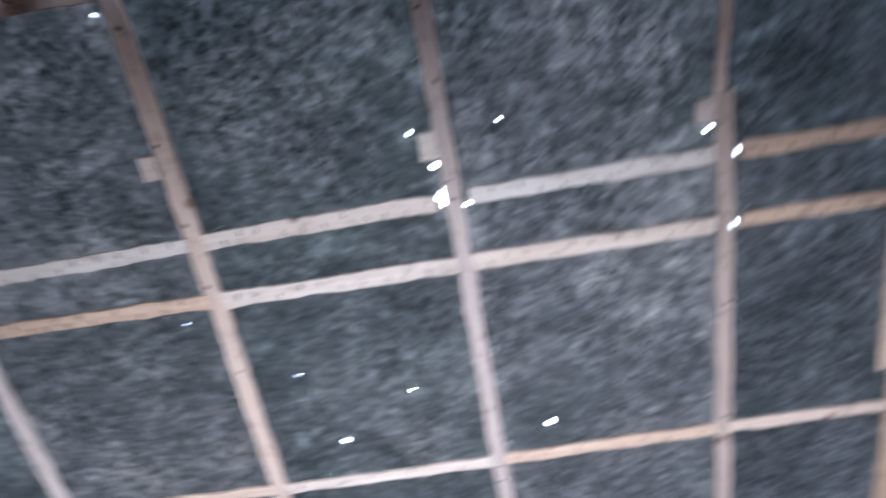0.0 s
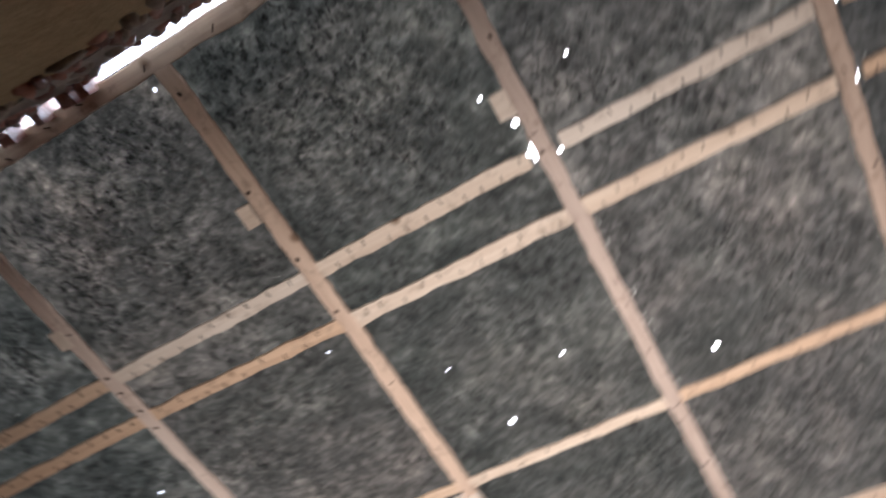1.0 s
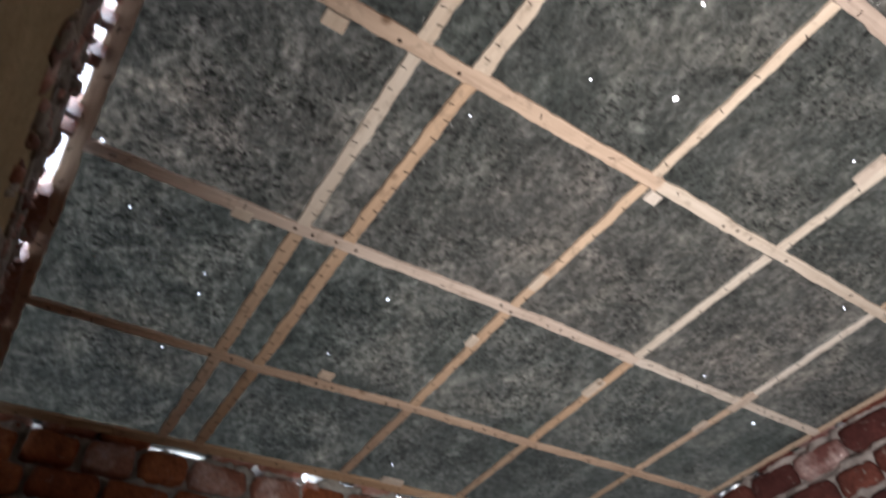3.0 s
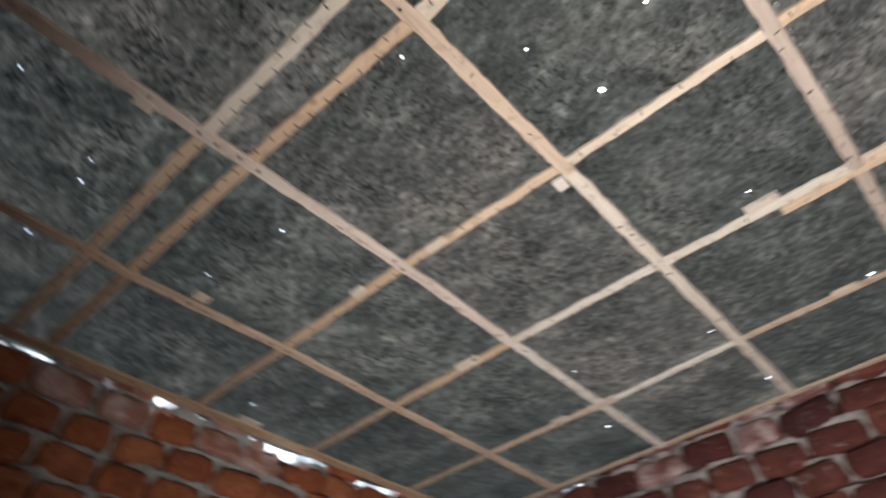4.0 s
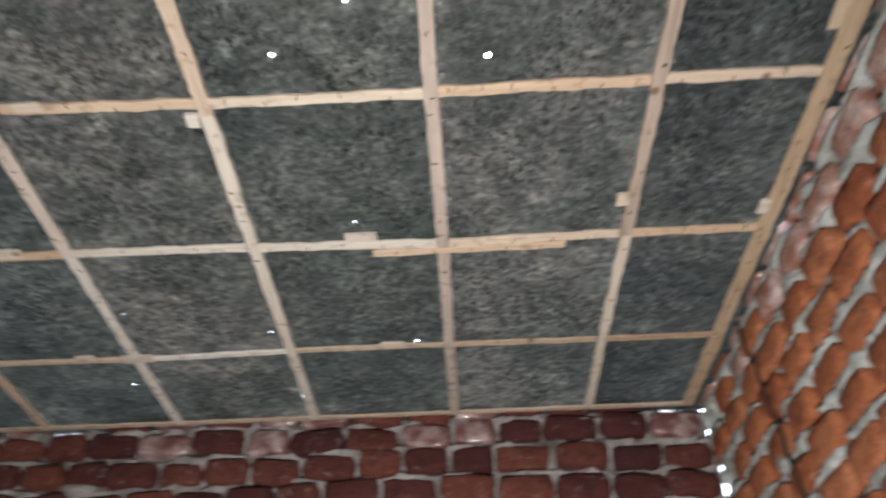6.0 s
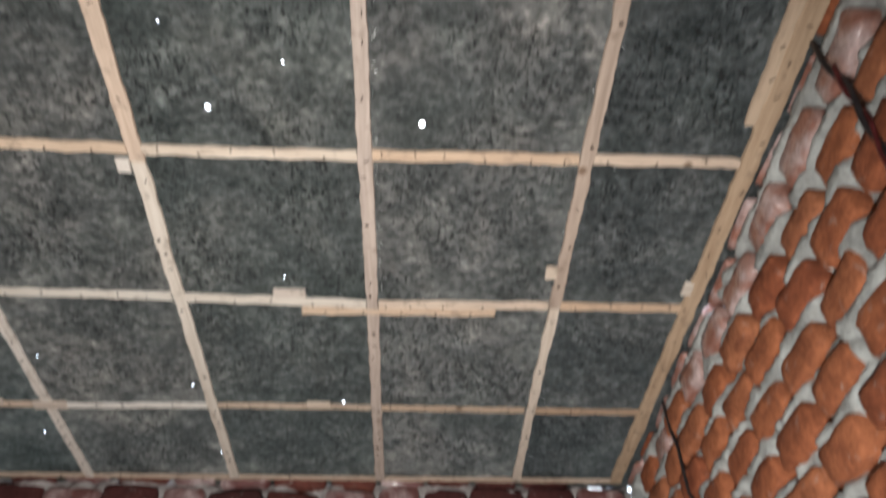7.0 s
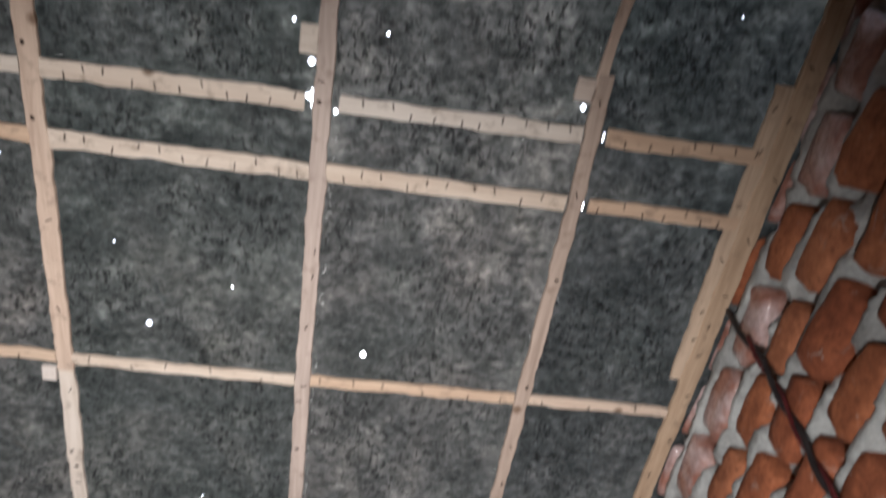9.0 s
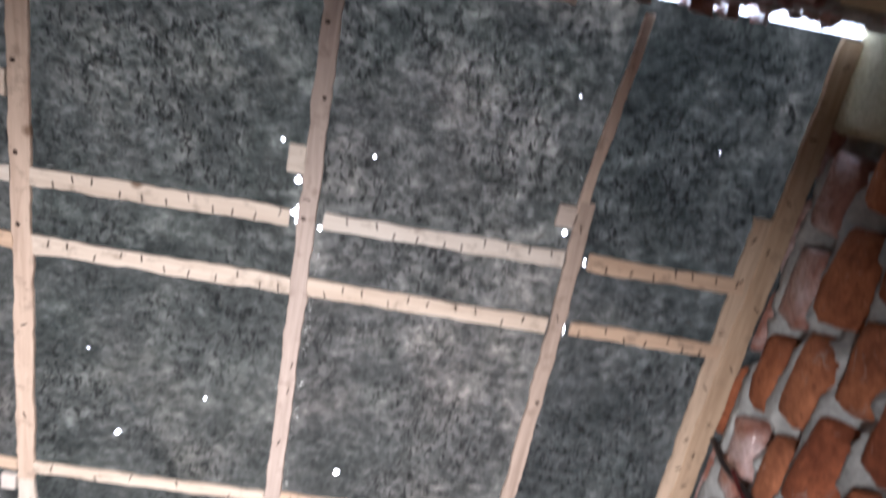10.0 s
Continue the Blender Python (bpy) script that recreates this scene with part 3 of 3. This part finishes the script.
def plaster_patch(u0, u1, z0, z1):
    """A rough coat of plaster on the brick wall beside the doorway, with a ragged edge."""
    bm = bmesh.new()
    n = 22
    rows = []
    for k in range(n + 1):
        z = z0 + (z1 - z0) * k / n
        end = u1 + 0.03 * noise.noise(Vector((z * 14, 2, 5))) + 0.012 * noise.noise(Vector((z * 50, 2, 5)))
        rows.append([(u0 + (end - u0) * i / 12, z) for i in range(13)])
    front = [[bm.verts.new((XR - 0.012 - 0.004 * noise.noise(Vector((u * 16, z * 16, 1))), u, z)) for u, z in row] for row in rows]
    back = [[bm.verts.new((XR + 0.03, u, z)) for u, z in row] for row in rows]
    for k in range(n):
        for i in range(12):
            bm.faces.new((front[k][i], front[k][i + 1], front[k + 1][i + 1], front[k + 1][i]))
        bm.faces.new((front[k][12], back[k][12], back[k + 1][12], front[k + 1][12]))
    for i in range(12):
        bm.faces.new((front[n][i], front[n][i + 1], back[n][i + 1], back[n][i]))
        bm.faces.new((front[0][i + 1], front[0][i], back[0][i], back[0][i + 1]))
    bmesh.ops.recalc_face_normals(bm, faces=bm.faces)
    tagged(part("plaster_coat", bm, PLASTER, smooth=True), "ragged coat of olive-grey plaster on the brick wall", "plaster", kind="structure")


plaster_patch(YF - 0.1, -0.075, 1.9, 2.812)

# ---- bricks ----
lay_bricks(wall_right, BRICK_WARM, -0.16, YB, 1.9, 0.2235, (0.50, 0.395, 0.524, 0.40), lambda u, z, o: pose(XR - o, u, z, 0, 0, 90), 3, joint=0.037, tall=0.95, loose=1.7, proud=0.007)
lay_bricks(wall_left, BRICK_WARM, YF, YB, 2.05, 0.206, (0.585, 0.51, 0.605, 0.50), lambda u, z, o: pose(XL + SKEW * u + o, u, z, 0, 0, -92), 4, skip=((1.48, 0.2, 2.844), (0.40, 0.1, 2.844), (0.95, 0.1, 2.844), (1.95, 0.1, 2.844), (2.4, 0.1, 2.844)), joint=0.02, loose=2.6, sheen_wash=0.5)
lay_bricks(wall_back, BRICK_DARK, XL, XR, 2.15, 0.212, (0.04, 0.14, 0.03, 0.15), lambda u, z, o: pose(u, YB - o, z, 0, 0, 180), 5, skip=((-2.23, 0.15, 2.844), (-1.72, 0.12, 2.844), (0.915, 0.1, 2.844)), joint=0.018, loose=2.8, bottom=1.9, sheen_wash=0.3)


def fallen_brick(wall, mesh, m):
    ob = new("brick", mesh)
    ob.parent = wall
    ob.matrix_basis = m


# broken bricks in the gap of the orange wall, sunlit pink painted into their colour
PINK = brick_meshes(SUNLIT_PINK)
for k, (u, z, sx, sz, turn) in enumerate(((1.375, 2.768, 0.42, 0.62, 12), (1.455, 2.752, 0.30, 0.40, -15), (1.60, 2.76, 0.25, 0.35, 20), (0.40, 2.765, 0.35, 0.35, 8), (0.95, 2.77, 0.3, 0.3, -8))):
    fallen_brick(wall_left, PINK[k], pose(XL + SKEW * u - 0.004, u, z, 0, turn, -92) @ Matrix.Diagonal((sx, 1, sz, 1)))


def chunk_mesh(seed, mat):
    """A broken lump of brick or mortar, about 1 across."""
    r = random.Random(seed)
    bm = bmesh.new()
    bmesh.ops.create_icosphere(bm, subdivisions=2, radius=0.5)
    for v in bm.verts:
        v.co *= 1.0 + 0.45 * noise.noise(v.co * 2.3 + Vector((seed * 3.7, 0, 0))) + r.uniform(-0.08, 0.08)
    me = mesh_of("rubble_piece", bm, mat)
    me.polygons.foreach_set("use_smooth", [True] * len(me.polygons))
    return me


CHUNKS = [chunk_mesh(i, (MORTAR, SHEEN_SMEARED_DARK, MORTAR, SUNLIT_PINK)[i % 4]) for i in range(12)]
r = random.Random(12)
for i in range(480):
    ob = new("rubble_piece", r.choice(CHUNKS))
    ob.parent = wall_top
    z = r.uniform(2.36, 2.775)
    ob.matrix_basis = pose(r.uniform(XL + 0.1, XR - 0.08), YF + 0.002 + r.uniform(-0.008, 0.003), z, r.uniform(0, 360), r.uniform(0, 360), 0) @ Matrix.Diagonal((r.uniform(0.02, 0.07), r.uniform(0.015, 0.035), r.uniform(0.015, 0.035), 1))


# place and width of each piece of brick in the gap
STUBS = ((-2.12, 0.36), (-1.76, 0.3), (-1.44, 0.18), (-1.15, 0.012), (-1.10, 0.014), (-0.943, 0.03), (-0.856, 0.018), (-0.78, 0.03), (-0.74, 0.02),
         (0.41, 0.09), (0.572, 0.04), (0.688, 0.05), (0.75, 0.027), (0.817, 0.01))


# ---- stubs of brick that carry the roof edge over the daylight gap ----
def stub(x, w):
    bm = bmesh.new()
    box(bm, (-w / 2, -0.05, 2.755), (w / 2, 0.035, 2.835))
    bmesh.ops.subdivide_edges(bm, edges=bm.edges[:], cuts=2, use_grid_fill=True)
    for v in bm.verts:
        v.co += Vector((noise.noise(v.co * 30 + Vector((x, 0, 0))), noise.noise(v.co * 27), 0)) * min(0.012, w * 0.3)
    ob = part("brick_stub", bm, SHEEN_SMEARED_WARM)
    ob.location = (x, YF - 0.004, 0)
    return tagged(ob, "broken piece of brick on the wall under the ceiling edge", "brick", "broken bricks in the gap")


for x, w in STUBS:
    stub(x, w)


# ---- cables on the wall ----
def cable(name, pts, radius, mat, label, category="cable"):
    cu = bpy.data.curves.new(name, "CURVE")
    cu.dimensions, cu.bevel_depth, cu.bevel_resolution = "3D", radius, 3
    sp = cu.splines.new("POLY")
    sp.points.add(len(pts) - 1)
    for q, p in zip(sp.points, pts):
        q.co = (*p, 1)
    cu.materials.append(mat)
    return tagged(new(name, cu), label, category)


r = random.Random(5)
ZS = np.arange(2.80, 1.6, -0.02)
MID = [(XR - 0.022, 0.708 + 0.05 * (2.79 - z) / 0.6 + 0.012 * math.sin(z * 9), z) for z in ZS]
hanging = cable("hanging_cable", [(x + 0.004 * math.cos(z * 31), y + 0.007 * math.sin(z * 31), z) for x, y, z in MID], 0.0072, CABLE, "thick black cable with a dark red strand on brick wall")
strand = cable("strand", [(x - 0.004 * math.cos(z * 31), y - 0.007 * math.sin(z * 31), z) for x, y, z in MID[6:]], 0.0052, CABLE_RED, "dark red twisted strand", "")
strand.parent = hanging
cable("thin_cable", [(XR - 0.015 + r.uniform(-0.003, 0.003), 2.10 - 0.02 * (2.8 - z) + r.uniform(-0.006, 0.006), z) for z in np.arange(2.8, 1.9, -0.04)], 0.006, CABLE, "thin dark cable hanging on the brick wall near the corner")


# ---- loose pale fibres along the strips ----
def fibres():
    r = random.Random(31)
    cu = bpy.data.curves.new("fibres", "CURVE")
    cu.dimensions, cu.bevel_depth, cu.bevel_resolution = "3D", 0.0005, 0
    for i in range(170):
        if i < 60:
            x, y = 0.022 + r.uniform(0, 0.012), r.uniform(0.35, 1.55)
        elif i < 110:
            x, y = r.choice(LONG) + r.choice((-1, 1)) * r.uniform(0.018, 0.026), r.uniform(-0.1, 2.5)
        else:
            x, y = r.uniform(-1.7, 0.9), r.choice(CROSS) + r.choice((-1, 1)) * r.uniform(0.016, 0.024)
        sp = cu.splines.new("POLY")
        sp.points.add(2)
        a, l = r.uniform(0, 6.28), r.uniform(0.006, 0.016)
        for k, q in enumerate(sp.points):
            a += r.uniform(-0.4, 0.4)
            q.co = (x + k * l / 2 * math.cos(a), y + k * l / 2 * math.sin(a), ZC - 0.003 - 0.002 * k, 1)
    cu.materials.append(FIBRE)
    tagged(new("loose_fibres", cu), "loose pale fibres pulled out along the wooden strips", "fibre", kind="stuff")


fibres()
